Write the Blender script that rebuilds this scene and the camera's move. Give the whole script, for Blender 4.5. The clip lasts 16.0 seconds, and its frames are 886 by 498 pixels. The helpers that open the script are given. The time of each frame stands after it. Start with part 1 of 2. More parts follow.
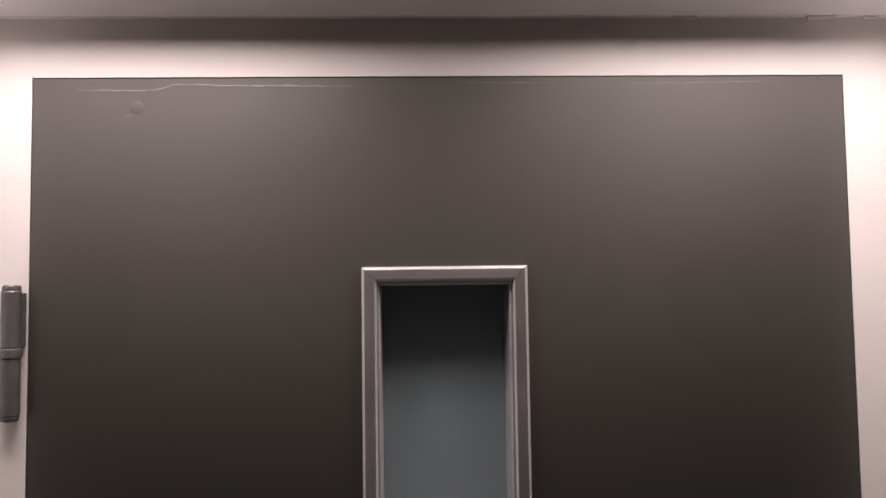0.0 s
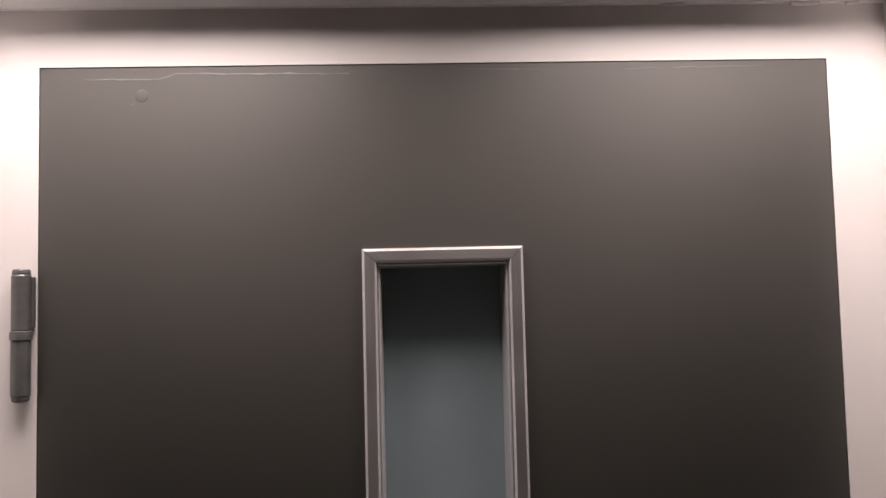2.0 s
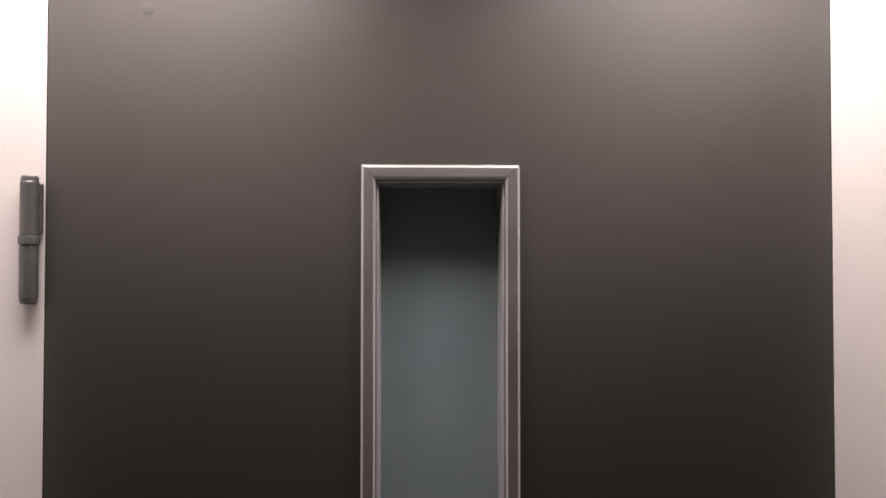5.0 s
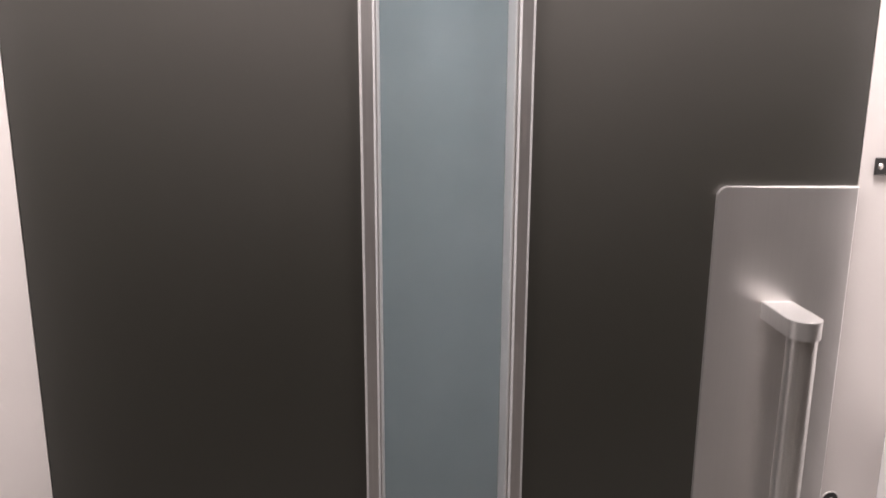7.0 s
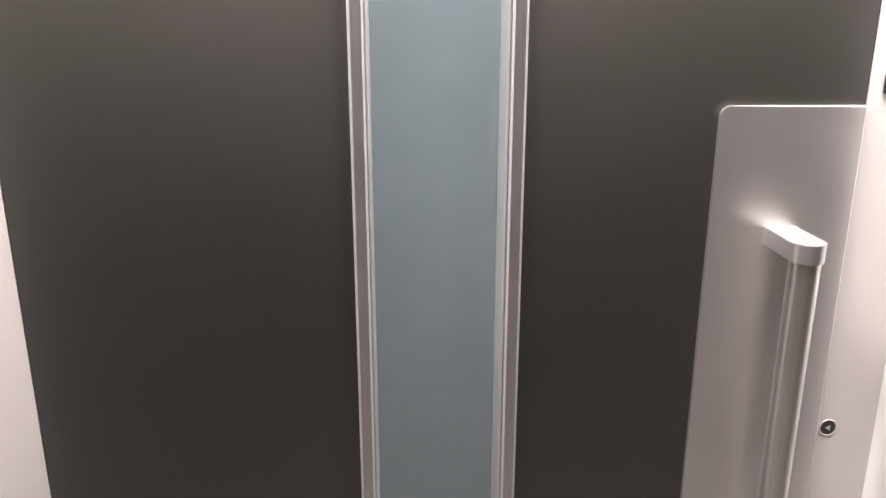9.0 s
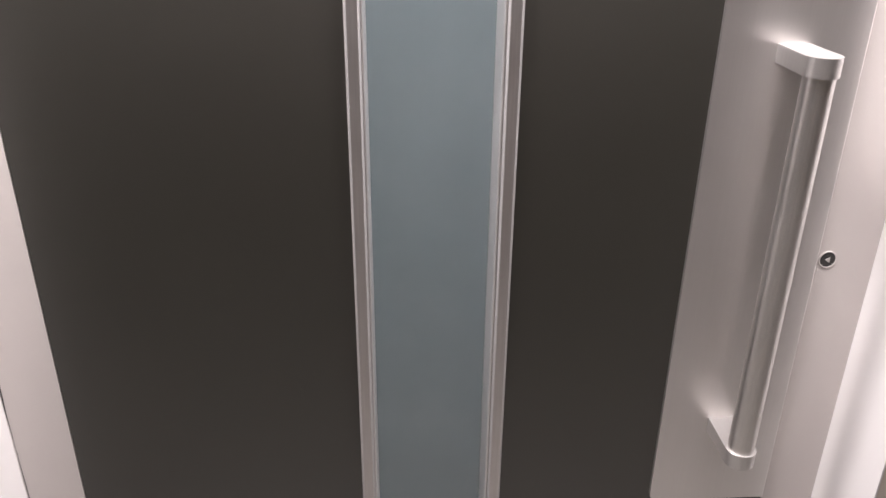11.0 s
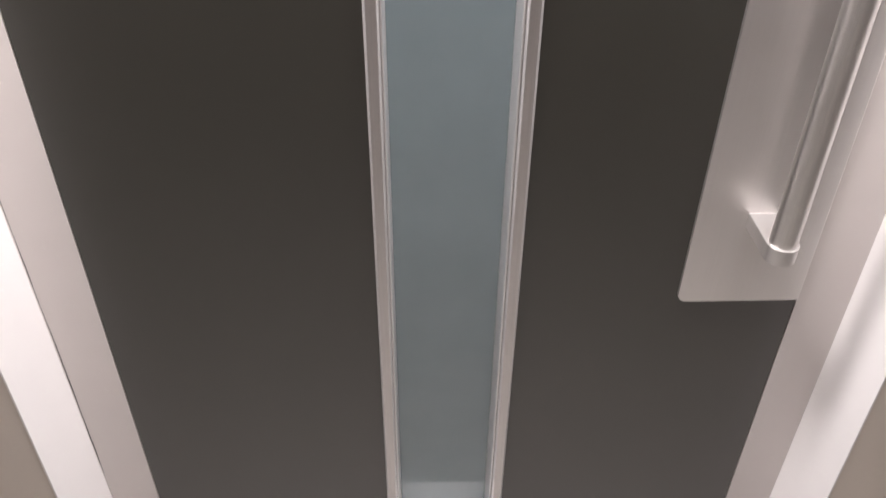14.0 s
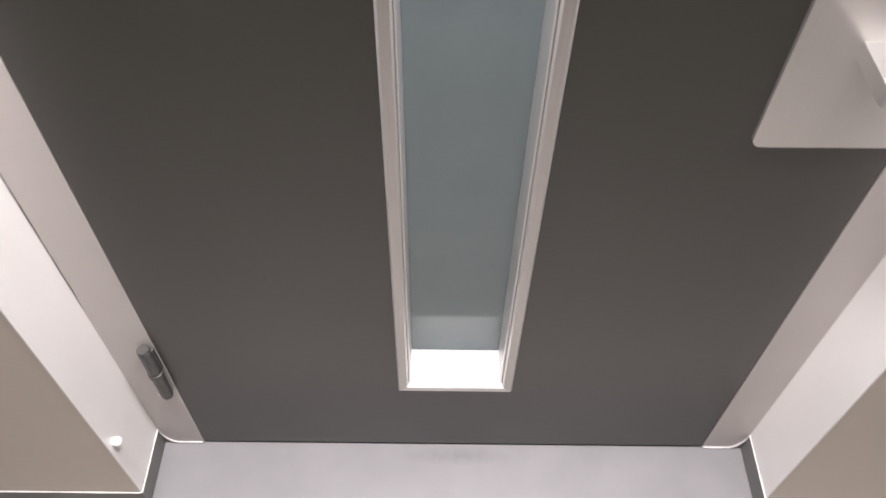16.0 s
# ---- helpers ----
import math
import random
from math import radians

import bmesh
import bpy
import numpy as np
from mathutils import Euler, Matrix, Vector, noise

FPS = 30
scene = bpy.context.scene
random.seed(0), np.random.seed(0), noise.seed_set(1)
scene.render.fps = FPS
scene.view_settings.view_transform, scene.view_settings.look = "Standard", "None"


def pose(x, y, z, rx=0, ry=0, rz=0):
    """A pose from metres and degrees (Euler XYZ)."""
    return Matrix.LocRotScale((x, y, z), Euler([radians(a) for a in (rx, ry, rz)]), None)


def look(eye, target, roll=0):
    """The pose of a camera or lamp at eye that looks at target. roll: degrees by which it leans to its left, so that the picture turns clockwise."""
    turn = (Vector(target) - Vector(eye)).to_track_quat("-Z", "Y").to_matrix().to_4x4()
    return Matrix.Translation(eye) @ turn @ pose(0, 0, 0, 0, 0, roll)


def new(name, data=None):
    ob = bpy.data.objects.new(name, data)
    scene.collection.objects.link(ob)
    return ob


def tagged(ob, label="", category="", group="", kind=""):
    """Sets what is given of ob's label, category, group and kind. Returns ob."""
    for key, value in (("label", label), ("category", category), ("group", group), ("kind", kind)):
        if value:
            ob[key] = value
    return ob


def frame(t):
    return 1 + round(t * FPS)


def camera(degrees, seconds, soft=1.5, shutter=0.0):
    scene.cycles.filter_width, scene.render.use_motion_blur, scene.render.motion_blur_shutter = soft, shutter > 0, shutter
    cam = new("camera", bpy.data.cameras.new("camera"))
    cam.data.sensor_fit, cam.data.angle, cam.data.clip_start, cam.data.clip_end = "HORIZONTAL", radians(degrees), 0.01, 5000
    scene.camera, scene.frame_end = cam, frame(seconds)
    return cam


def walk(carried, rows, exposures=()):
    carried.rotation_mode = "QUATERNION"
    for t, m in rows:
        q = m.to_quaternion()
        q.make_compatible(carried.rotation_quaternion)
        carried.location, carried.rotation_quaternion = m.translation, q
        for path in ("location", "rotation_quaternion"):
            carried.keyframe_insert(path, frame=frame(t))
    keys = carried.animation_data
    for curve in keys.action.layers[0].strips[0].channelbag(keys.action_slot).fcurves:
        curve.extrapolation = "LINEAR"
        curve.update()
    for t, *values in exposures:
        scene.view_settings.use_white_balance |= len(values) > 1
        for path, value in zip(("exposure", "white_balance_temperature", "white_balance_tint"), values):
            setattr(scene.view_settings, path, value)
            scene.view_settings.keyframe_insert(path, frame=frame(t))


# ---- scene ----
cam = camera(58.5, 16.0, shutter=0.5)
PATH = [
    (0, (-0.034, -0.826, 1.815), (0.037, 1.169, 1.934), -0.8),
    (0.5, (-0.033, -0.835, 1.789), (0.018, 1.159, 1.926), -1.9),
    (1, (-0.039, -0.848, 1.792), (0.022, 1.147, 1.916), -1.1),
    (1.5, (-0.037, -0.849, 1.789), (0.035, 1.145, 1.921), -1.7),
    (2, (-0.038, -0.849, 1.792), (0.045, 1.145, 1.915), -1.4),
    (2.5, (-0.036, -0.853, 1.792), (0.047, 1.141, 1.917), -1.3),
    (3, (-0.037, -0.854, 1.79), (0.049, 1.14, 1.922), -1.5),
    (3.2, (-0.038, -0.856, 1.781), (0.055, 1.136, 1.935), -1.3),
    (5.3, (-0.021, -0.863, 1.713), (0.026, 1.137, 1.729), 0.1),
    (5.5, (-0.037, -0.857, 1.668), (0.045, 1.142, 1.658), -0.4),
    (6, (-0.041, -0.855, 1.645), (0.04, 1.133, 1.442), -0.7),
    (6.5, (-0.047, -0.827, 1.594), (0.043, 1.138, 1.233), 0.8),
    (7, (-0.052, -0.799, 1.564), (0.059, 1.146, 1.109), 0.3),
    (7.5, (-0.049, -0.78, 1.551), (0.074, 1.132, 0.977), 0.9),
    (8, (-0.047, -0.777, 1.543), (0.078, 1.128, 0.945), 1.5),
    (8.5, (-0.047, -0.777, 1.541), (0.078, 1.134, 0.965), -0.2),
    (9, (-0.047, -0.78, 1.532), (0.072, 1.131, 0.956), 0.1),
    (9.5, (-0.048, -0.775, 1.477), (0.07, 1.071, 0.718), 0.6),
    (9.7, (-0.045, -0.777, 1.468), (0.067, 1.045, 0.651), 0.6),
    (11.8, (-0.042, -0.778, 1.46), (0.076, 1.03, 0.612), 0.7),
    (12, (-0.042, -0.776, 1.461), (0.075, 1.03, 0.61), 0.7),
    (12.5, (-0.04, -0.778, 1.383), (0.063, 0.921, 0.333), 1.5),
    (13, (-0.048, -0.761, 1.385), (0.04, 0.893, 0.265), 1.4),
    (13.5, (-0.039, -0.754, 1.372), (0.027, 0.885, 0.228), 0.4),
    (14, (-0.035, -0.743, 1.36), (0.019, 0.868, 0.175), 0.7),
    (14.5, (-0.045, -0.731, 1.327), (0.01, 0.746, -0.02), 0.9),
    (15, (-0.044, -0.73, 1.288), (0.0, 0.613, -0.194), 0.3),
    (15.5, (-0.067, -0.69, 1.292), (0.02, 0.62, -0.217), 2.2),
    (16, (-0.034, -0.573, 1.293), (-0.018, 0.653, -0.286), 1.3),
]
EXPOSURES = [(0, -1.05, 6750, 19), (0.5, -0.3, 6750, 16), (1, -0.6, 6750, 16), (1.5, -0.82, 6750, 16), (2.5, -0.9, 6750, 15.5), (3, -0.88, 6750, 15.5), (5.5, -0.6, 6600, 14),
             (6, 0.12, 6500, 12), (6.5, 0.52, 6450, 11.5), (7, 0.78, 6420, 11.5), (9, 1.22, 6380, 11), (9.7, 1.1, 6350, 11.5), (12, 1.42, 6300, 11), (12.5, 1.45, 6300, 10.5), (13.5, 1.6, 6300, 10),
             (14.5, 1.62, 6300, 9), (15, 1.6, 6300, 8), (16, 1.73, 6250, 8)]
walk(cam, [(t, look(e, g, r)) for t, e, g, r in PATH], EXPOSURES)

# ---- world and lamps ----
world = bpy.data.worlds.new("world")
scene.world = world
world.use_nodes = True
world.node_tree.nodes["Background"].inputs[0].default_value = (1.0, 0.95, 0.9, 1)
world.node_tree.nodes["Background"].inputs[1].default_value = 0.02

WARM = (1.0, 0.91, 0.885)
HC = 2.23                                    # height of the lowered ceiling
# two wide oval downlights in the ceiling, close in front of the door
for sx in (-0.345, 0.345):
    light = bpy.data.lights.new("ceiling_lamp", "AREA")
    light.shape, light.size, light.size_y = "ELLIPSE", 0.46, 0.22
    light.energy, light.color, light.spread = 10.0, WARM, radians(142)
    new("ceiling_lamp", light).matrix_world = pose(sx, -0.200, HC - 0.004)


# ---- materials ----
def material(name):
    m = bpy.data.materials.new(name)
    m.use_nodes = True
    return m, m.node_tree, m.node_tree.nodes["Principled BSDF"]


def link(t, a, b):
    t.links.new(a, b)


def noise_tex(t, scale, detail=4, stretch=(1, 1, 1), rough=0.6):
    c = t.nodes.new("ShaderNodeTexCoord")
    mp = t.nodes.new("ShaderNodeMapping")
    mp.inputs["Scale"].default_value = stretch
    n = t.nodes.new("ShaderNodeTexNoise")
    n.inputs["Scale"].default_value, n.inputs["Detail"].default_value = scale, detail
    n.inputs["Roughness"].default_value = rough
    link(t, c.outputs["Object"], mp.inputs["Vector"])
    link(t, mp.outputs["Vector"], n.inputs["Vector"])
    return n.outputs["Fac"]


def ramp(t, fac, stops):
    r = t.nodes.new("ShaderNodeValToRGB")
    e = r.color_ramp.elements
    while len(e) < len(stops):
        e.new(0.5)
    for k, (p, c) in zip(e, stops):
        k.position, k.color = p, (*c, 1)
    link(t, fac, r.inputs["Fac"])
    return r.outputs["Color"]


def spread(t, fac, lo, hi, a=0.3, b=0.7):
    r = t.nodes.new("ShaderNodeMapRange")
    for k, v in zip(("From Min", "From Max", "To Min", "To Max"), (a, b, lo, hi)):
        r.inputs[k].default_value = v
    link(t, fac, r.inputs["Value"])
    return r.outputs["Result"]


def bump(t, p, fac, strength, dist):
    b = t.nodes.new("ShaderNodeBump")
    b.inputs["Strength"].default_value, b.inputs["Distance"].default_value = strength, dist
    link(t, fac, b.inputs["Height"])
    link(t, b.outputs["Normal"], p.inputs["Normal"])
    return b


def paint(name, lo, hi, rough, big=3.0, fine=260.0, relief=0.0004, stretch=(1, 1, 1), strength=0.3, uneven=0.025):
    """Paint with broad tone drift, roller or spray texture and uneven gloss."""
    m, t, p = material(name)
    big_fac = noise_tex(t, big, 3, stretch)
    link(t, ramp(t, big_fac, ((0.3, lo), (0.7, hi))), p.inputs["Base Color"])
    link(t, spread(t, noise_tex(t, big * 2.3, 5), rough - uneven, rough + uneven), p.inputs["Roughness"])
    bump(t, p, noise_tex(t, fine, 2), strength, relief)
    return m


def metal(name, lo, hi, rough, stretch, scale, relief=0.00006, strength=0.25, aniso=0.0):
    """Brushed metal: drawn-out grain in tone, gloss and relief."""
    m, t, p = material(name)
    g = noise_tex(t, scale, 5, stretch, 0.7)
    link(t, ramp(t, g, ((0.25, lo), (0.75, hi))), p.inputs["Base Color"])
    p.inputs["Metallic"].default_value = 1.0
    p.inputs["Anisotropic"].default_value = aniso
    mix = t.nodes.new("ShaderNodeMath")
    mix.operation = "ADD"
    link(t, spread(t, g, -0.012, 0.012), mix.inputs[0])
    link(t, spread(t, noise_tex(t, 9, 3), rough - 0.04, rough + 0.04), mix.inputs[1])
    link(t, mix.outputs[0], p.inputs["Roughness"])
    if strength:
        bump(t, p, g, strength, relief)
    return m


DOOR = paint("door_paint", (0.0090, 0.0093, 0.0062), (0.0114, 0.0118, 0.0082), 0.36, 2.2, 420, 0.0003, strength=0.1)
DOOR.node_tree.nodes["Principled BSDF"].inputs["IOR"].default_value = 1.68


def satin_sheen(m, colour, rough):
    """Adds the broad, soft sheen of a matt powder coat over the paint."""
    t = m.node_tree
    g, a = t.nodes.new("ShaderNodeBsdfGlossy"), t.nodes.new("ShaderNodeAddShader")
    g.distribution = "BECKMANN"
    g.inputs["Color"].default_value, g.inputs["Roughness"].default_value = (*colour, 1), rough
    p, out = t.nodes["Principled BSDF"], t.nodes["Material Output"]
    link(t, p.inputs["Normal"].links[0].from_socket, g.inputs["Normal"])
    link(t, p.outputs[0], a.inputs[0])
    link(t, g.outputs[0], a.inputs[1])
    link(t, a.outputs[0], out.inputs["Surface"])


satin_sheen(DOOR, (0.0435, 0.0394, 0.0382), 0.70)
FRAME = paint("frame_enamel", (0.51, 0.475, 0.458), (0.56, 0.522, 0.502), 0.42, 3.0, 300, 0.0003)
# for walls out of view; dark so that glass and metal reflect little
FAR = paint("unseen_brown_wall", (0.21, 0.19, 0.175), (0.26, 0.235, 0.215), 0.5, 3, 200, 0.0004, (6, 6, 0.6))
REVEAL = paint("white_wall_paint", (0.82, 0.80, 0.80), (0.86, 0.84, 0.835), 0.38, 4.0, 180, 0.0003, strength=0.15)
WALL = paint("beige_wall_paint", (0.67, 0.605, 0.54), (0.73, 0.66, 0.59), 0.65, 2.0, 160, 0.0006)
CEILING = paint("ceiling_paint", (0.74, 0.72, 0.70), (0.78, 0.76, 0.74), 0.8, 2.0, 120, 0.0006)
FLOOR = paint("floor_vinyl", (0.27, 0.26, 0.243), (0.36, 0.345, 0.325), 0.4, 260, 700, 0.0002)


def threshold_vinyl():
    """Mauve-grey vinyl with a faint, mottled darker oval in front of the glass slit."""
    m = paint("threshold_vinyl", (0.186, 0.181, 0.190), (0.220, 0.214, 0.223), 0.36, 5, 500, 0.0002)
    t, p = m.node_tree, m.node_tree.nodes["Principled BSDF"]
    old = p.inputs["Base Color"].links[0].from_socket
    c, mp, g = t.nodes.new("ShaderNodeTexCoord"), t.nodes.new("ShaderNodeMapping"), t.nodes.new("ShaderNodeTexGradient")
    g.gradient_type = "SPHERICAL"
    mp.vector_type = "TEXTURE"
    mp.inputs["Location"].default_value, mp.inputs["Scale"].default_value = (0.003, -0.02, 0.0), (0.10, 0.018, 0.1)
    link(t, c.outputs["Object"], mp.inputs["Vector"])
    link(t, mp.outputs["Vector"], g.inputs["Vector"])
    k = t.nodes.new("ShaderNodeMath")
    k.operation = "MULTIPLY"
    link(t, g.outputs["Fac"], k.inputs[0])
    link(t, spread(t, noise_tex(t, 60, 4), 0.25, 0.75), k.inputs[1])
    mix = t.nodes.new("ShaderNodeMix")
    mix.data_type = "RGBA"
    link(t, k.outputs[0], mix.inputs["Factor"])
    link(t, old, mix.inputs["A"])
    mix.inputs["B"].default_value = (0.12, 0.115, 0.12, 1)
    link(t, mix.outputs["Result"], p.inputs["Base Color"])
    return m


SILL = threshold_vinyl()
BASE = paint("base_vinyl", (0.14, 0.14, 0.135), (0.19, 0.188, 0.182), 0.45, 8, 300, 0.0002)
CAULK = paint("white_sealant", (0.58, 0.56, 0.55), (0.68, 0.655, 0.645), 0.55, 30, 90, 0.001, strength=0.6)
HINGE = paint("hinge_grey_paint", (0.065, 0.064, 0.063), (0.105, 0.102, 0.099), 0.36, 40, 500, 0.0002)
HINGE.node_tree.nodes["Principled BSDF"].inputs["Metallic"].default_value = 0.35
ALU = metal("anodised_aluminium", (0.49, 0.468, 0.46), (0.58, 0.557, 0.545), 0.38, (40, 40, 1), 14, 0.00005, 0.12)
ALU_H = metal("anodised_aluminium_crosswise", (0.49, 0.468, 0.46), (0.58, 0.557, 0.545), 0.38, (1, 40, 40), 14, 0.00005, 0.12)
STEEL = metal("brushed_steel_plate", (0.685, 0.663, 0.648), (0.715, 0.692, 0.677), 0.32, (60, 60, 0.6), 12, 0, 0)
ARM = metal("satin_steel_arm", (0.60, 0.583, 0.572), (0.68, 0.66, 0.647), 0.44, (60, 60, 0.6), 12, 0.00004, 0.05)
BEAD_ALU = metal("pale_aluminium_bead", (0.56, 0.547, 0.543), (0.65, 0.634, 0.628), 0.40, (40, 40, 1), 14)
TUBE = metal("satin_steel_tube", (0.66, 0.64, 0.625), (0.74, 0.72, 0.70), 0.40, (60, 60, 0.6), 12, 0.00003, 0.05)
SIDE_BEAD = metal("bright_aluminium_bead", (0.62, 0.61, 0.605), (0.70, 0.685, 0.68), 0.33, (40, 40, 1), 14, 0.00002, 0.03)
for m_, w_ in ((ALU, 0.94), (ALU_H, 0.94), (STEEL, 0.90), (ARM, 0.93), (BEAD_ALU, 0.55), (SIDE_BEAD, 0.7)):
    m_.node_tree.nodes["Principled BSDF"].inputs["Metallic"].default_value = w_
# whiter materials for the sill and bottom lip than for the other sides
SILL_WHITE = paint("white_sill", (0.82, 0.81, 0.81), (0.87, 0.86, 0.86), 0.5, 20, 300, 0.0003)
LIP_WHITE = paint("white_lip", (0.74, 0.72, 0.72), (0.80, 0.78, 0.78), 0.4, 20, 300, 0.0002)
BLACK = paint("black_plastic", (0.012, 0.011, 0.011), (0.02, 0.019, 0.018), 0.35, 60, 600, 0.0001)
GREY_INK = paint("grey_ink", (0.30, 0.29, 0.28), (0.40, 0.385, 0.37), 0.5, 60, 600, 0.0001)
SCREW = metal("screw_steel", (0.6, 0.58, 0.56), (0.75, 0.73, 0.7), 0.25, (1, 1, 1), 200)
SCUFF = paint("scuffed_paint", (0.13, 0.125, 0.12), (0.19, 0.183, 0.175), 0.45, 60, 500, 0.0003)
RUBBER = paint("white_rubber", (0.82, 0.81, 0.8), (0.87, 0.86, 0.85), 0.35, 30, 300, 0.0002)
DARK = paint("gap_shadow_steel", (0.02, 0.02, 0.02), (0.03, 0.03, 0.03), 0.6)


def frosted(name):
    """Milk-white laminated glass: a pale bluish body under a smooth satin face."""
    m, t, p = material(name)
    big = noise_tex(t, 7, 4)
    link(t, ramp(t, big, ((0.3, (0.226, 0.276, 0.295)), (0.7, (0.25, 0.303, 0.323)))), p.inputs["Base Color"])
    link(t, spread(t, noise_tex(t, 18, 4), 0.05, 0.09), p.inputs["Roughness"])
    p.inputs["IOR"].default_value = 1.6
    p.inputs["Subsurface Weight"].default_value = 1.0
    p.inputs["Subsurface Radius"].default_value = (1.0, 1.0, 1.0)
    p.inputs["Subsurface Scale"].default_value = 0.012
    return m


GLASS = frosted("frosted_glass")


# ---- mesh helpers ----
def finish(name, bm, mat, parent=None, label="", smooth=False):
    me = bpy.data.meshes.new(name)
    bmesh.ops.recalc_face_normals(bm, faces=bm.faces)
    bm.to_mesh(me)
    bm.free()
    me.materials.append(mat)
    if smooth:
        for p in me.polygons:
            p.use_smooth = True
        me.set_sharp_from_angle(angle=radians(11.8))
    ob = new(name, me)
    if parent:
        ob.parent = parent
    return tagged(ob, label)


part = finish


def empty(name, m=Matrix()):
    ob = new(name)
    ob.matrix_basis = m
    ob.empty_display_size = 0.05
    return ob


def box(x0, x1, y0, y1, z0, z1, bevel=0.0, segs=2):
    b = bmesh.new()
    v = bmesh.ops.create_cube(b, size=1)["verts"]
    for k in v:
        k.co = Vector(((x0 + x1) / 2 + k.co.x * (x1 - x0), (y0 + y1) / 2 + k.co.y * (y1 - y0), (z0 + z1) / 2 + k.co.z * (z1 - z0)))
    if bevel:
        bmesh.ops.bevel(b, geom=b.edges[:], offset=bevel, segments=segs, affect="EDGES", profile=0.5)
    return b


def prism(outline, axis, a, b, bevel=0.0, segs=2):
    """Extrudes a closed outline of (u, v) from a to b along axis x, y or z."""
    bm = bmesh.new()

    def at(u, v, w):
        return {"x": (w, u, v), "y": (u, w, v), "z": (u, v, w)}[axis]
    lo = [bm.verts.new(at(u, v, a)) for u, v in outline]
    hi = [bm.verts.new(at(u, v, b)) for u, v in outline]
    n = len(outline)
    bm.faces.new(lo)
    bm.faces.new(hi)
    for i in range(n):
        bm.faces.new((lo[i], lo[(i + 1) % n], hi[(i + 1) % n], hi[i]))
    if bevel:
        rim = [e for e in bm.edges if (e.verts[0] in lo) == (e.verts[1] in lo)]
        bmesh.ops.bevel(bm, geom=rim, offset=bevel, segments=segs, affect="EDGES", profile=0.5)
    return bm


def lathe(profile, centre, axis="z", n=40):
    """Turns (radius, height) pairs round an axis through centre."""
    bm = bmesh.new()
    rings = []
    for r, h in profile:
        ring = []
        for i in range(n):
            c, s = r * math.cos(2 * math.pi * i / n), r * math.sin(2 * math.pi * i / n)
            p = {"z": (c, s, h), "y": (c, h, s), "x": (h, c, s)}[axis]
            ring.append(bm.verts.new(Vector(centre) + Vector(p)))
        rings.append(ring)
    for p, q in zip(rings, rings[1:]):
        for i in range(n):
            bm.faces.new((p[i], p[(i + 1) % n], q[(i + 1) % n], q[i]))
    bm.faces.new(rings[0])
    bm.faces.new(rings[-1])
    return bm


def mitred(profile, x0, x1, z0, z1, seam=0.0):
    """Four mitred members round a rectangle: profile of (inset, y), closed, with a fine seam at the mitres. Yields side and bmesh."""
    corners = ((x0, z0, 1, 1), (x1, z0, -1, 1), (x1, z1, -1, -1), (x0, z1, 1, -1))
    for k, side in enumerate(("bottom", "right", "top", "left")):
        bm = bmesh.new()
        ends = []
        for x, z, sx, sz in (corners[k], corners[(k + 1) % 4]):
            gx, gz = (sx * seam, 0) if k % 2 == 0 else (0, sz * seam)
            ends.append([bm.verts.new((x + sx * i + gx, y, z + sz * i + gz)) for i, y in profile])
        a, b = ends
        n = len(profile)
        for i in range(n):
            bm.faces.new((a[i], a[(i + 1) % n], b[(i + 1) % n], b[i]))
        bm.faces.new(a)
        bm.faces.new(b)
        yield side, bm


# ---- plan ----
XD, ZD0, ZD1 = 0.43, 0.0075, 2.048            # door leaf: half width, bottom, top
XR, ZS = 0.499, 2.112                        # recess: half width, soffit
YW = -0.108                                  # face of the wall
YB = 0.075                                   # back of the wall
WX0, WX1, WZ0, WZ1 = -0.0897, 0.0830, 0.2115, 1.8460   # outer edge of the vision panel

# ---- structure ----
floor = finish("floor", box(-3.2, 3.2, -2.3, 3.0, -0.1, 0.0), FLOOR)
tagged(floor, "pale beige finely speckled vinyl floor", "floor", kind="structure")
threshold = finish("floor_threshold", box(-XR + 0.001, XR - 0.001, -0.117, YB, 0.0, 0.0025, 0.0008), SILL)
tagged(threshold, "mauve-grey vinyl threshold in the door recess, with a faint darker patch", "threshold", kind="structure")
ceiling = finish("ceiling", box(-3.2, 3.2, -2.3, 3.0, HC, HC + 0.1), CEILING)
tagged(ceiling, "plain matt white painted ceiling", "ceiling", kind="structure")
L = 0.002
for name, b, mat, label in (
        ("wall_west", box(-3.2, -XR - L, YW, YB, 0, HC), WALL, "beige painted wall beside the doorway"),
        ("wall_east", box(XR + L, 3.2, YW, YB, 0, HC), WALL, "beige painted wall beside the doorway"),
        ("wall_over_door", box(-XR, XR, -0.050, YB, ZS, HC), REVEAL, "white painted lintel over the doorway"),
        # out of view, added to darken what the door reflects
        ("wall_corridor_back", box(-3.2, 3.2, -2.4, -2.3, 0, HC), FAR, "unseen corridor wall, brown to keep reflections dark"),
        ("wall_corridor_west", box(-3.3, -3.2, -2.3, 3.0, 0, HC), WALL, "beige painted end wall"),
        ("wall_corridor_east", box(3.2, 3.3, -2.3, 3.0, 0, HC), WALL, "beige painted end wall"),
        ("wall_room_back", box(-3.2, 3.2, 3.0, 3.1, 0, HC), FAR, "brown painted wall of the room behind")):
    tagged(finish(name, b, mat), label, "wall", kind="structure")

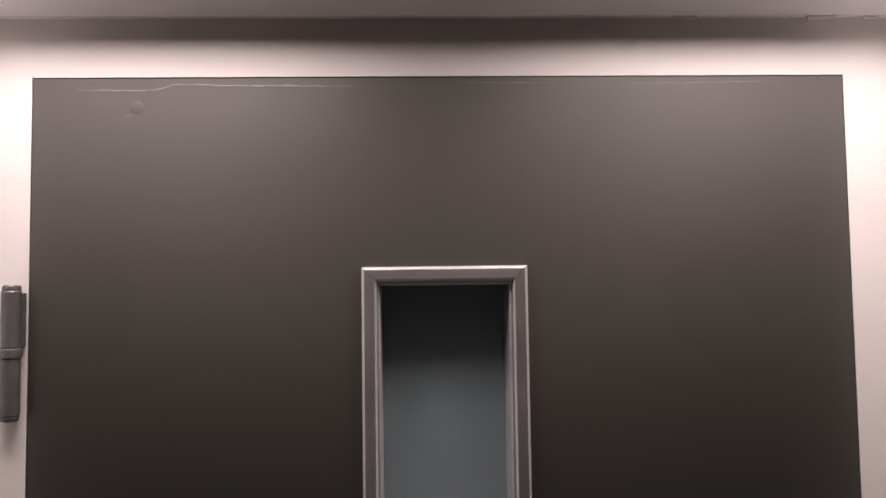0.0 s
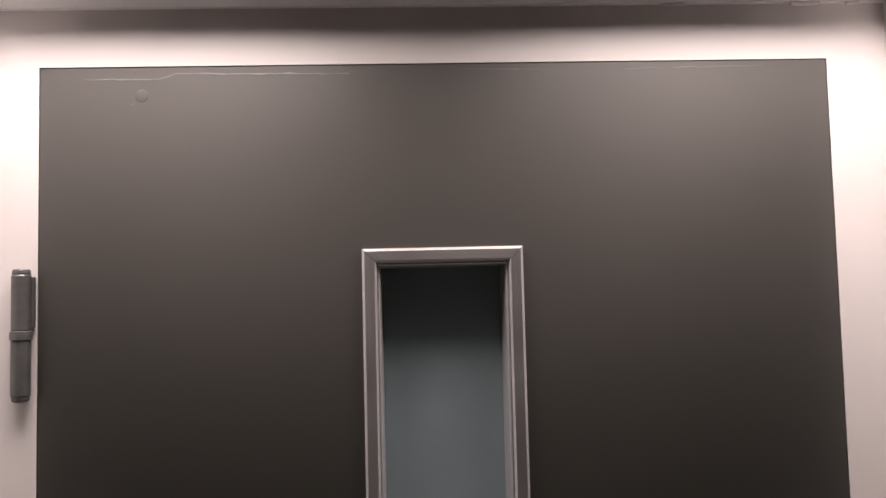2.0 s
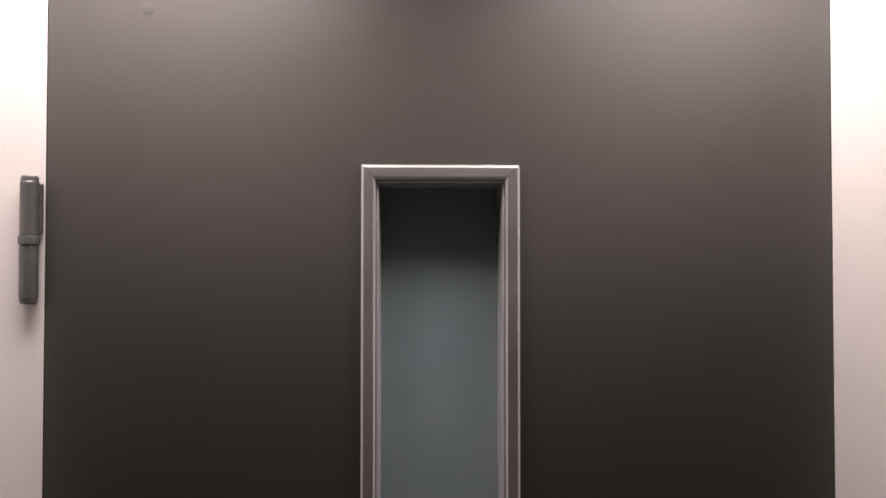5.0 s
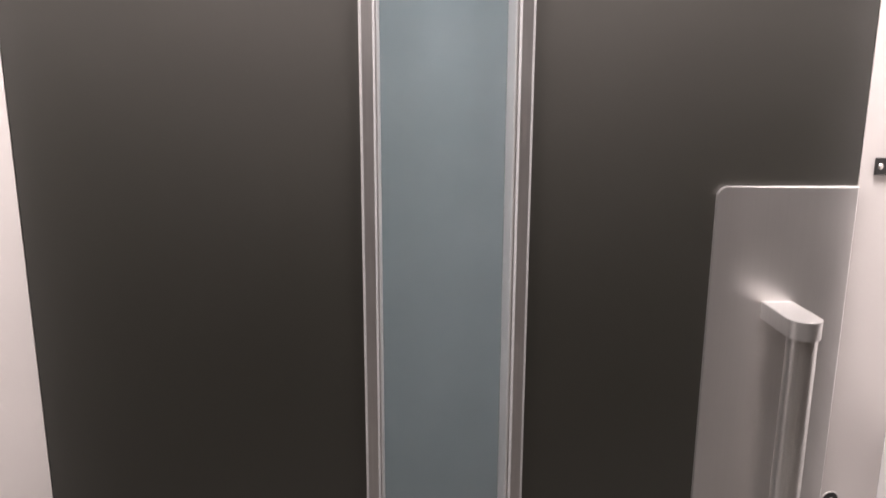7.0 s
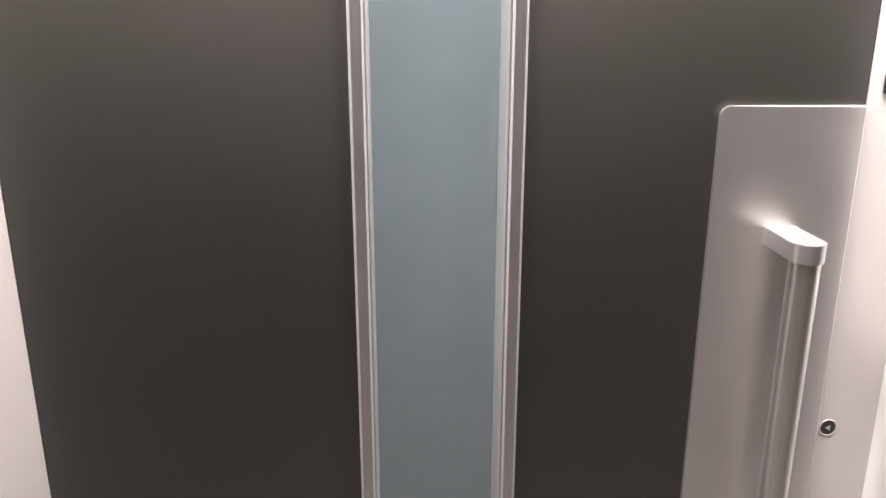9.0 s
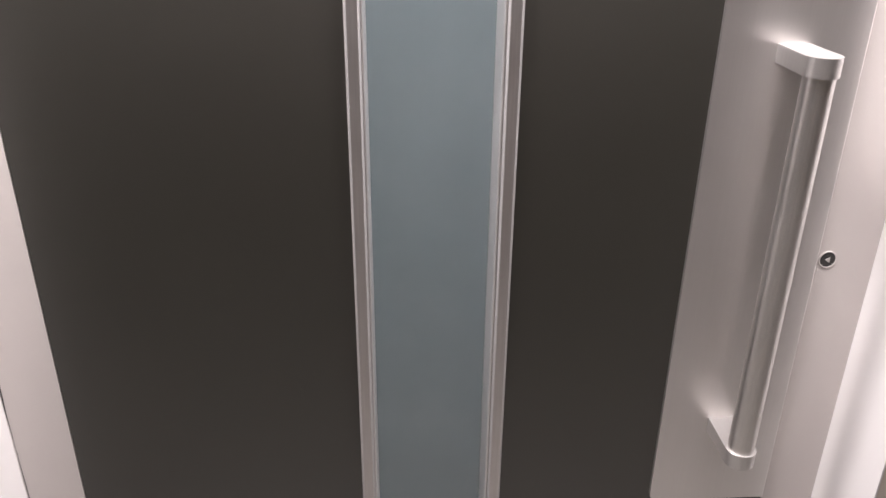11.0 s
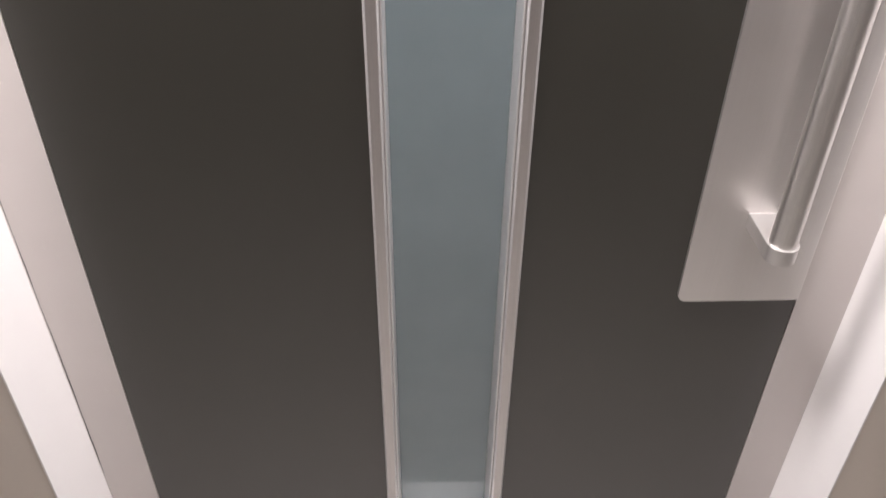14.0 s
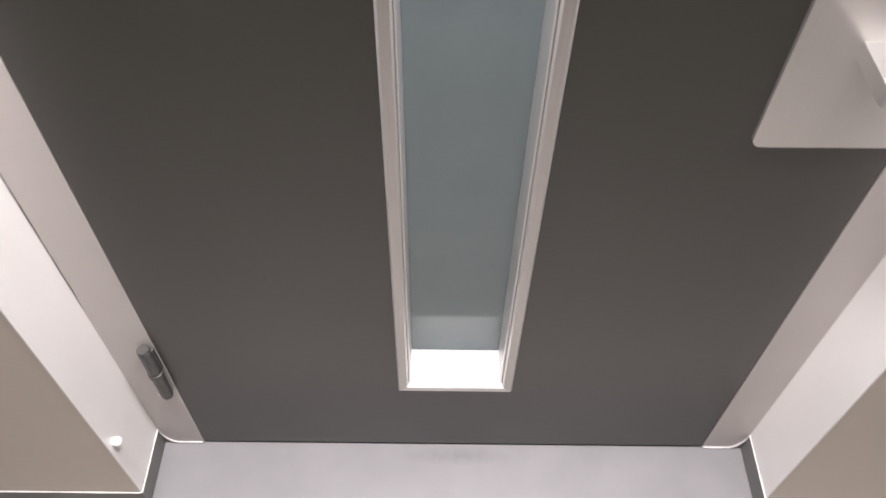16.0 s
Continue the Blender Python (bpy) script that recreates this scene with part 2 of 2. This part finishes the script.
# white lining of the recess, its corner bead a little proud of the wall
for name, b in (("reveal_west", box(-XR - L, -XR, YW - 0.0006, YB, 0.0, HC)),
                ("reveal_east", box(XR, XR + L, YW - 0.0006, YB, 0.0, HC))):
    tagged(finish(name, b, REVEAL), "white painted lining of the door recess", "wall", kind="structure")

# ---- door frame ----
G = 0.0007
door_frame = tagged(empty("door_frame"), "off-white enamelled steel door frame with a flat face", "door frame", kind="structure")
u = [(-XR, 0.004), (-XR, ZS - 0.0002), (XR, ZS - 0.0002), (XR, 0.004), (XD + G, 0.004), (XD + G, ZD1 + G), (-XD - G, ZD1 + G), (-XD - G, 0.004)]
part("casing", prism(u, "y", 0.0, YB - 0.004, 0.0008), FRAME, door_frame)
part("rebate", box(-XD - G, -XD + 0.012, 0.056, YB - 0.006, 0.004, ZD1 + G), DARK, door_frame)
part("rebate", box(XD - 0.012, XD + G, 0.056, YB - 0.006, 0.004, ZD1 + G), DARK, door_frame)
part("rebate", box(-XD + 0.012, XD - 0.012, 0.056, YB - 0.006, ZD1 - 0.012, ZD1 + G), DARK, door_frame)

# ---- door leaf with its vision panel ----
door = tagged(empty("door_1"), "closed dark grey painted steel door with a tall frosted glass slit", "door", kind="structure")


def leaf_mesh():
    """The leaf as a slab with an opening through it."""
    bm = bmesh.new()
    hx0, hx1, hz0, hz1 = WX0 + 0.006, WX1 - 0.006, WZ0 + 0.006, WZ1 - 0.006
    xs, zs = (-XD, hx0, hx1, XD), (ZD0, hz0, hz1, ZD1)
    y0, y1 = 0.0, 0.054
    grid = {}
    for j, y in enumerate((y0, y1)):
        for i, x in enumerate(xs):
            for k, z in enumerate(zs):
                grid[i, j, k] = bm.verts.new((x, y, z))
    for j in (0, 1):
        for i in range(3):
            for k in range(3):
                if (i, k) != (1, 1):
                    bm.faces.new((grid[i, j, k], grid[i + 1, j, k], grid[i + 1, j, k + 1], grid[i, j, k + 1]))
    for i in range(3):
        for k in (0, 3):
            bm.faces.new((grid[i, 0, k], grid[i + 1, 0, k], grid[i + 1, 1, k], grid[i, 1, k]))
            bm.faces.new((grid[k, 0, i], grid[k, 0, i + 1], grid[k, 1, i + 1], grid[k, 1, i]))
    for k in (1, 2):
        bm.faces.new((grid[1, 0, k], grid[2, 0, k], grid[2, 1, k], grid[1, 1, k]))
        bm.faces.new((grid[k, 0, 1], grid[k, 0, 2], grid[k, 1, 2], grid[k, 1, 1]))
    bmesh.ops.recalc_face_normals(bm, faces=bm.faces)
    rim = [e for e in bm.edges if all(abs(v.co.y) < 1e-6 for v in e.verts)
           and (all(abs(abs(v.co.x) - XD) < 1e-6 for v in e.verts) or all(min(abs(v.co.z - ZD0), abs(v.co.z - ZD1)) < 1e-6 for v in e.verts))]
    bmesh.ops.bevel(bm, geom=rim, offset=0.0015, segments=2, affect="EDGES")
    return bm


part("leaf", leaf_mesh(), DOOR, door)
FACE = ((0.0, 0.0), (0.0, -0.0040), (0.0005, -0.0052), (0.0023, -0.0077), (0.0030, -0.0080), (0.0128, -0.0080), (0.0136, -0.0077), (0.0153, -0.0052),
        (0.0157, -0.0040), (0.0157, 0.050), (0.0060, 0.050), (0.0060, 0.0))
BEAD = ((0.0158, -0.0004), (0.0166, -0.0010), (0.0174, -0.0010), (0.0183, -0.0003), (0.0192, 0.0024), (0.0192, 0.0555), (0.0158, 0.0555))
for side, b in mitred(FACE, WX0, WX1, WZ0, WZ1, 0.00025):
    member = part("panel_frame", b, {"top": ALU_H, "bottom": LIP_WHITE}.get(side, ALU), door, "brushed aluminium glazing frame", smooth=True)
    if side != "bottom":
        # the bevel faces, picked by normal, are paler than the brushed face
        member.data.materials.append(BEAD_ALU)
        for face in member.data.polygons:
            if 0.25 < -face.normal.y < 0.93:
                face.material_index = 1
SILL_BEAD = ((0.0160, 0.0130), (0.0172, 0.0125), (0.0178, 0.0130), (0.0178, 0.0555), (0.0160, 0.0555))
for side, b in mitred(SILL_BEAD, WX0, WX1, WZ0, WZ1):
    if side == "bottom":
        part("glazing_bead", b, SILL_WHITE, door, "white sill of the glass slit", smooth=True)
    else:
        b.free()
for side, b in mitred(BEAD, WX0, WX1, WZ0, WZ1):
    if side == "bottom":
        b.free()
    else:
        part("glazing_bead", b, SIDE_BEAD, door, "thin aluminium glazing bead", smooth=True)
pane = part("pane", box(WX0 + 0.0165, WX1 - 0.0165, 0.0560, 0.0760, WZ0 + 0.0165, WZ1 - 0.0165), GLASS, door, "bluish frosted glass pane")
# deep inner hood of the panel, on the room side
INNER = ((0.0, 0.057), (0.0, 0.105), (0.0165, 0.105), (0.0165, 0.057))
for side, b in mitred(INNER, WX0, WX1, WZ0, WZ1):
    part("inner_frame", b, DOOR, door)
# painted-over plug and scuffs near the top edge
part("plug", lathe(((0.0068, 0.0), (0.0066, -0.0002), (0.0055, -0.0003), (0.0, -0.0003)), (-0.322, 0, 2.016), "y", 40), DOOR, door, smooth=True)
rng = random.Random(7)


def scuff(x0, x1, z0, z1, w, steps=26):
    """A thin raised run of chipped paint that wanders a little."""
    bm = bmesh.new()
    prev = None
    for i in range(steps + 1):
        f = i / steps
        x = x0 + (x1 - x0) * f
        z = z0 + (z1 - z0) * f + rng.uniform(-0.0005, 0.0005)
        h = w * (0.35 + rng.random() * 0.8) * math.sin(math.pi * min(max(f, 0.06), 0.94)) ** 0.5
        row = [bm.verts.new((x, -0.00022, z - h)), bm.verts.new((x, -0.0003, z)), bm.verts.new((x, -0.00022, z + h))]
        if prev:
            for a in (0, 1):
                bm.faces.new((prev[a], prev[a + 1], row[a + 1], row[a]))
        prev = row
    return bm


for a in ((-0.385, -0.305, 2.0345, 2.0335, 0.0008), (-0.305, -0.288, 2.0335, 2.0385, 0.0008), (-0.288, -0.10, 2.0395, 2.0375, 0.0012),
          (0.20, 0.36, 2.039, 2.041, 0.0004), (0.02, 0.12, 2.041, 2.040, 0.0004), (0.1335, 0.1342, 1.734, 1.7365, 0.0007), (-0.333, -0.329, 2.006, 2.008, 0.0006)):
    part("scuff", scuff(*a), SCUFF, door)


# a small nick in the edge of the glazing frame
part("nick", lathe(((0.0009, 0.0), (0.0007, -0.0003), (0.0, -0.0004)), (WX1 - 0.0032, -0.0071, 1.722), "y", 12), SCREW, door, smooth=True)


# ---- hinges ----
def hinge(z0, z1, label):
    """Lift-off hinge: two knuckles, a washer between them and a domed cap at each end."""
    x, y, r, m = -0.4424, -0.0092, 0.0096, (z0 + z1) / 2
    h = part("hinge", lathe(((0.0045, z0 + 0.004), (0.0045, z1 - 0.004)), (x, y, 0), "z", 16), HINGE, door, label)
    low = ((r * 0.55, z0), (r * 0.86, z0 + 0.0012), (r * 0.93, z0 + 0.004), (r * 0.90, z0 + 0.0055), (r, z0 + 0.007), (r, m - 0.0062), (r * 0.94, m - 0.0052))
    up = ((r * 0.94, m + 0.0052), (r, m + 0.0062), (r, z1 - 0.007), (r * 0.92, z1 - 0.0055), (r * 0.95, z1 - 0.004), (r * 0.90, z1 - 0.0010), (r * 0.82, z1))
    part("knuckle", lathe(low, (x, y, 0)), HINGE, h, smooth=True)
    part("knuckle", lathe(up, (x, y, 0)), HINGE, h, smooth=True)
    ring = ((r, m - 0.005), (r * 1.13, m - 0.0042), (r * 1.16, m), (r * 1.13, m + 0.0042), (r, m + 0.005))
    part("washer", lathe(ring, (x, y, 0)), HINGE, h, smooth=True)
    part("leaf_tab", box(x, x + 0.0115, y + 0.002, y + 0.0075, m + 0.007, z1 - 0.008, 0.0006), HINGE, h)
    part("leaf_tab", box(x - 0.004, x + 0.004, y + 0.002, 0.002, z0 + 0.008, m - 0.007, 0.0006), HINGE, h)
    return h


hinge(1.695, 1.832, "grey painted steel lift-off hinge")
hinge(0.193, 0.330, "grey painted steel lift-off hinge")

# ---- plate and pull handle ----
PX0, PX1, PZ0, PZ1, PT = 0.2785, 0.4295, 0.734, 1.442, 0.005


def arc(cx, cz, r, a0, a1, n=8):
    return [(cx + r * math.cos(radians(a0 + (a1 - a0) * i / n)), cz + r * math.sin(radians(a0 + (a1 - a0) * i / n))) for i in range(n + 1)]


R = 0.011
outline = [(PX1, PZ0), (PX1, PZ1)] + arc(PX0 + R, PZ1 - R, R, 90, 180, 10) + arc(PX0 + R, PZ0 + R, R, 180, 270, 10)
plate = part("handle_plate", prism(outline, "y", -PT, -0.0002, 0.0015, 3), STEEL, door, "brushed stainless steel backing plate", smooth=True)
HX, HY, HR, HZ0, HZ1, HH = 0.3540, -0.0630, 0.0173, 0.845, 1.3173, 0.019


def arm(z0, z1):
    o = [(HX + HR, -PT + 0.0002), (HX - HR, -PT + 0.0002)] + arc(HX, HY, HR, 180, 360, 24)
    return prism(o, "z", z0, z1, 0.0012, 3)


pull = part("pull_bar", lathe(((0.0149, HZ0 + HH - 0.001), (0.0149, HZ1 - HH + 0.001)), (HX, HY, 0), "z", 64), TUBE, plate, "round satin stainless steel pull bar", smooth=True)
part("arm", arm(HZ1 - HH, HZ1), ARM, plate, "flat rounded stainless steel arm", smooth=True)
part("arm", arm(HZ0, HZ0 + HH), ARM, plate, "flat rounded stainless steel arm", smooth=True)

# ---- small things on the frame ----
button = tagged(empty("lock_indicator", pose(0.4435, 0.0, 1.076)), "round black lock indicator with a small arrow in the door frame", "lock")
part("bezel", lathe(((0.0106, 0.0), (0.0103, -0.0006), (0.0098, -0.0007), (0.0093, -0.0006), (0.0088, -0.0002)), (0, 0, 0), "y", 36), FRAME, button, "white rim", smooth=True)
part("disc", lathe(((0.0091, -0.0001), (0.0090, -0.0003), (0.0084, -0.0005), (0.0, -0.0005)), (0, 0, 0), "y", 36), BLACK, button, smooth=True)
part("arrow", prism([(-0.0036, 0.0), (0.0022, 0.0036), (0.0022, -0.0036)], "y", -0.0011, -0.0006, 0.0001), GREY_INK, button, "grey arrow")

sign = tagged(empty("number_sign", pose(0.4655, 0.0, 1.4625)), "small black plastic sign with two screws on the door frame", "sign")
part("sign_plate", box(-0.0205, 0.0205, -0.003, 0.0, -0.009, 0.009, 0.0006), BLACK, sign)
for sx in (-0.0155, 0.0155):
    part("screw", lathe(((0.0031, -0.0028), (0.0031, -0.0036), (0.0022, -0.0044), (0.0, -0.0046)), (sx, 0, 0), "y", 40), SCREW, sign, "domed steel screw", smooth=True)
for bx in (-0.0066, -0.0026, 0.0022, 0.0062):
    part("bar", box(bx - 0.0011, bx + 0.0011, -0.0034, -0.0028, -0.0034, 0.0034, 0.0001), GREY_INK, sign, "small grey bar")


# ---- skirting and sealant ----
def skirting(name, path):
    """Coved vinyl skirting swept along a plan path; the room lies to the left of it."""
    prof = ((0.0, 0.002), (0.0105, 0.002), (0.0085, 0.006), (0.0062, 0.014), (0.0056, 0.024), (0.0054, 0.050), (0.0045, 0.0535), (0.0, 0.0545))
    bm = bmesh.new()
    rows = []
    n = len(path)
    for i, p in enumerate(path):
        d0 = (Vector(p) - Vector(path[i - 1])).normalized() if i else None
        d1 = (Vector(path[i + 1]) - Vector(p)).normalized() if i < n - 1 else None
        d0, d1 = d0 or d1, d1 or d0
        n0, n1 = Vector((-d0.y, d0.x)), Vector((-d1.y, d1.x))
        nn = (n0 + n1) / (1 + n0.dot(n1))
        rows.append([bm.verts.new((p[0] + nn.x * u, p[1] + nn.y * u, v)) for u, v in prof])
    k = len(prof)
    for a, b in zip(rows, rows[1:]):
        for i in range(k):
            bm.faces.new((a[i], a[(i + 1) % k], b[(i + 1) % k], b[i]))
    bm.faces.new(rows[0])
    bm.faces.new(rows[-1])
    return tagged(finish(name, bm, BASE, smooth=True), "dark grey coved vinyl skirting round the wall corner", "skirting", kind="structure")


def bead_run(pts, r, seed):
    """A slightly lumpy run of sealant along points."""
    rg = random.Random(seed)
    bm = bmesh.new()
    rings = []
    fine = []
    for a, b in zip(pts, pts[1:]):
        a, b = Vector(a), Vector(b)
        m = max(2, int((b - a).length / 0.012))
        fine += [a.lerp(b, i / m) for i in range(m)]
    fine.append(Vector(pts[-1]))
    for i, p in enumerate(fine):
        d = (fine[min(i + 1, len(fine) - 1)] - fine[max(i - 1, 0)]).normalized()
        up = Vector((0, 0, 1))
        s = d.cross(up).normalized()
        rr = r * rg.uniform(0.8, 1.2)
        rings.append([bm.verts.new(p + (s * math.cos(a) + up * math.sin(a)) * rr) for a in [2 * math.pi * q / 10 for q in range(10)]])
    for a, b in zip(rings, rings[1:]):
        for q in range(10):
            bm.faces.new((a[q], a[(q + 1) % 10], b[(q + 1) % 10], b[q]))
    bm.faces.new(rings[0])
    bm.faces.new(rings[-1])
    return bm


YF = YW - 0.0006
E_ = 0.0005
for sx in (-1, 1):
    pts = [(sx * (XR - E_), -0.002), (sx * (XR - E_), YF - E_), (sx * (XR + 0.02), YF - E_), (sx * 3.19, YW - E_)]
    skirting("baseboard", pts[::-1] if sx < 0 else pts)
    z = 0.0555
    line = [(sx * (XR - 0.002), -0.002, z), (sx * (XR - 0.002), YF - 0.0005, z), (sx * (XR + 0.003), YF - 0.002, z), (sx * 1.6, YW - 0.002, z)]
    tagged(finish("trim", bead_run(line, 0.0014, 3 + sx), CAULK, smooth=True), "white sealant line along the top of the skirting", "sealant", kind="structure")
    foot = [(sx * (XD + 0.003), -0.001, 0.0045)] + [(sx * (XR - 0.026 + 0.0245 * math.sin(radians(a))), -0.001, 0.0045 + 0.05 * (1 - math.cos(radians(a)))) for a in range(0, 91, 10)]
    cove = [(sx * XR, 0.0026)] + [(sx * (XR - 0.026 + 0.0245 * math.sin(radians(a))), 0.0045 + 0.05 * (1 - math.cos(radians(a)))) for a in range(0, 91, 10)] + [(sx * XR, 0.0545)]
    tagged(finish("baseboard", prism(cove, "y", -0.0012, 0.001), SILL), "coved corner of the mauve-grey threshold", "skirting", kind="structure")
    tagged(finish("trim", bead_run(foot, 0.0017, 9 + sx), CAULK, smooth=True), "white sealant at the foot of the door frame", "sealant", kind="structure")

head = [(-XR + 0.001, -0.0006, ZS - 0.0006), (XR - 0.001, -0.0006, ZS - 0.0006)]
tagged(finish("trim", bead_run(head, 0.0011, 21), REVEAL, smooth=True), "white paint-filled joint under the lintel", "sealant", kind="structure")
for x0, x1, r in ((0.245, 0.272, 0.0022), (0.392, 0.425, 0.0026), (0.455, 0.47, 0.0018)):
    dab = [(x0, -0.001, ZS - 0.0012), ((x0 + x1) / 2, -0.0012, ZS - 0.0018), (x1, -0.001, ZS - 0.0012)]
    tagged(finish("trim", bead_run(dab, r, int(x0 * 1000)), CAULK, smooth=True), "uneven dab of white sealant under the lintel", "sealant", kind="structure")

# hairline crack where the casing meets the recess lining
def crack(x, z0, z1, seed):
    rg = random.Random(seed)
    bm = bmesh.new()
    prev, off, z = None, 0.0, z0
    while z < z1:
        off = 0.7 * off + rg.uniform(-0.0004, 0.0004)
        w = max(0.00012, 0.0014 * noise.noise((0.0, 0.0, z * 9 + seed)) + 0.0005)
        row = [bm.verts.new((x + off - w, -0.0003, z)), bm.verts.new((x + off + w, -0.0003, z))]
        if prev:
            bm.faces.new((prev[0], prev[1], row[1], row[0]))
        prev = row
        z += rg.uniform(0.008, 0.02)
    return bm


tagged(finish("trim", crack(-XR + 0.0022, 0.415, 1.35, 4), HINGE), "hairline crack along the joint of frame and wall", "crack", kind="structure")

# ---- door stop on the recess wall ----
stop = tagged(empty("door_stop", pose(-XR, -0.094, 0.213)), "small round white rubber buffer on the recess wall", "door stop")
part("buffer", lathe(((0.0055, 0.0), (0.0062, 0.002), (0.0072, 0.0045), (0.0076, 0.0072), (0.0070, 0.0100), (0.0054, 0.0124), (0.0030, 0.0138), (0.0, 0.0142)), (0, 0, 0), "x", 40), RUBBER, stop, smooth=True)
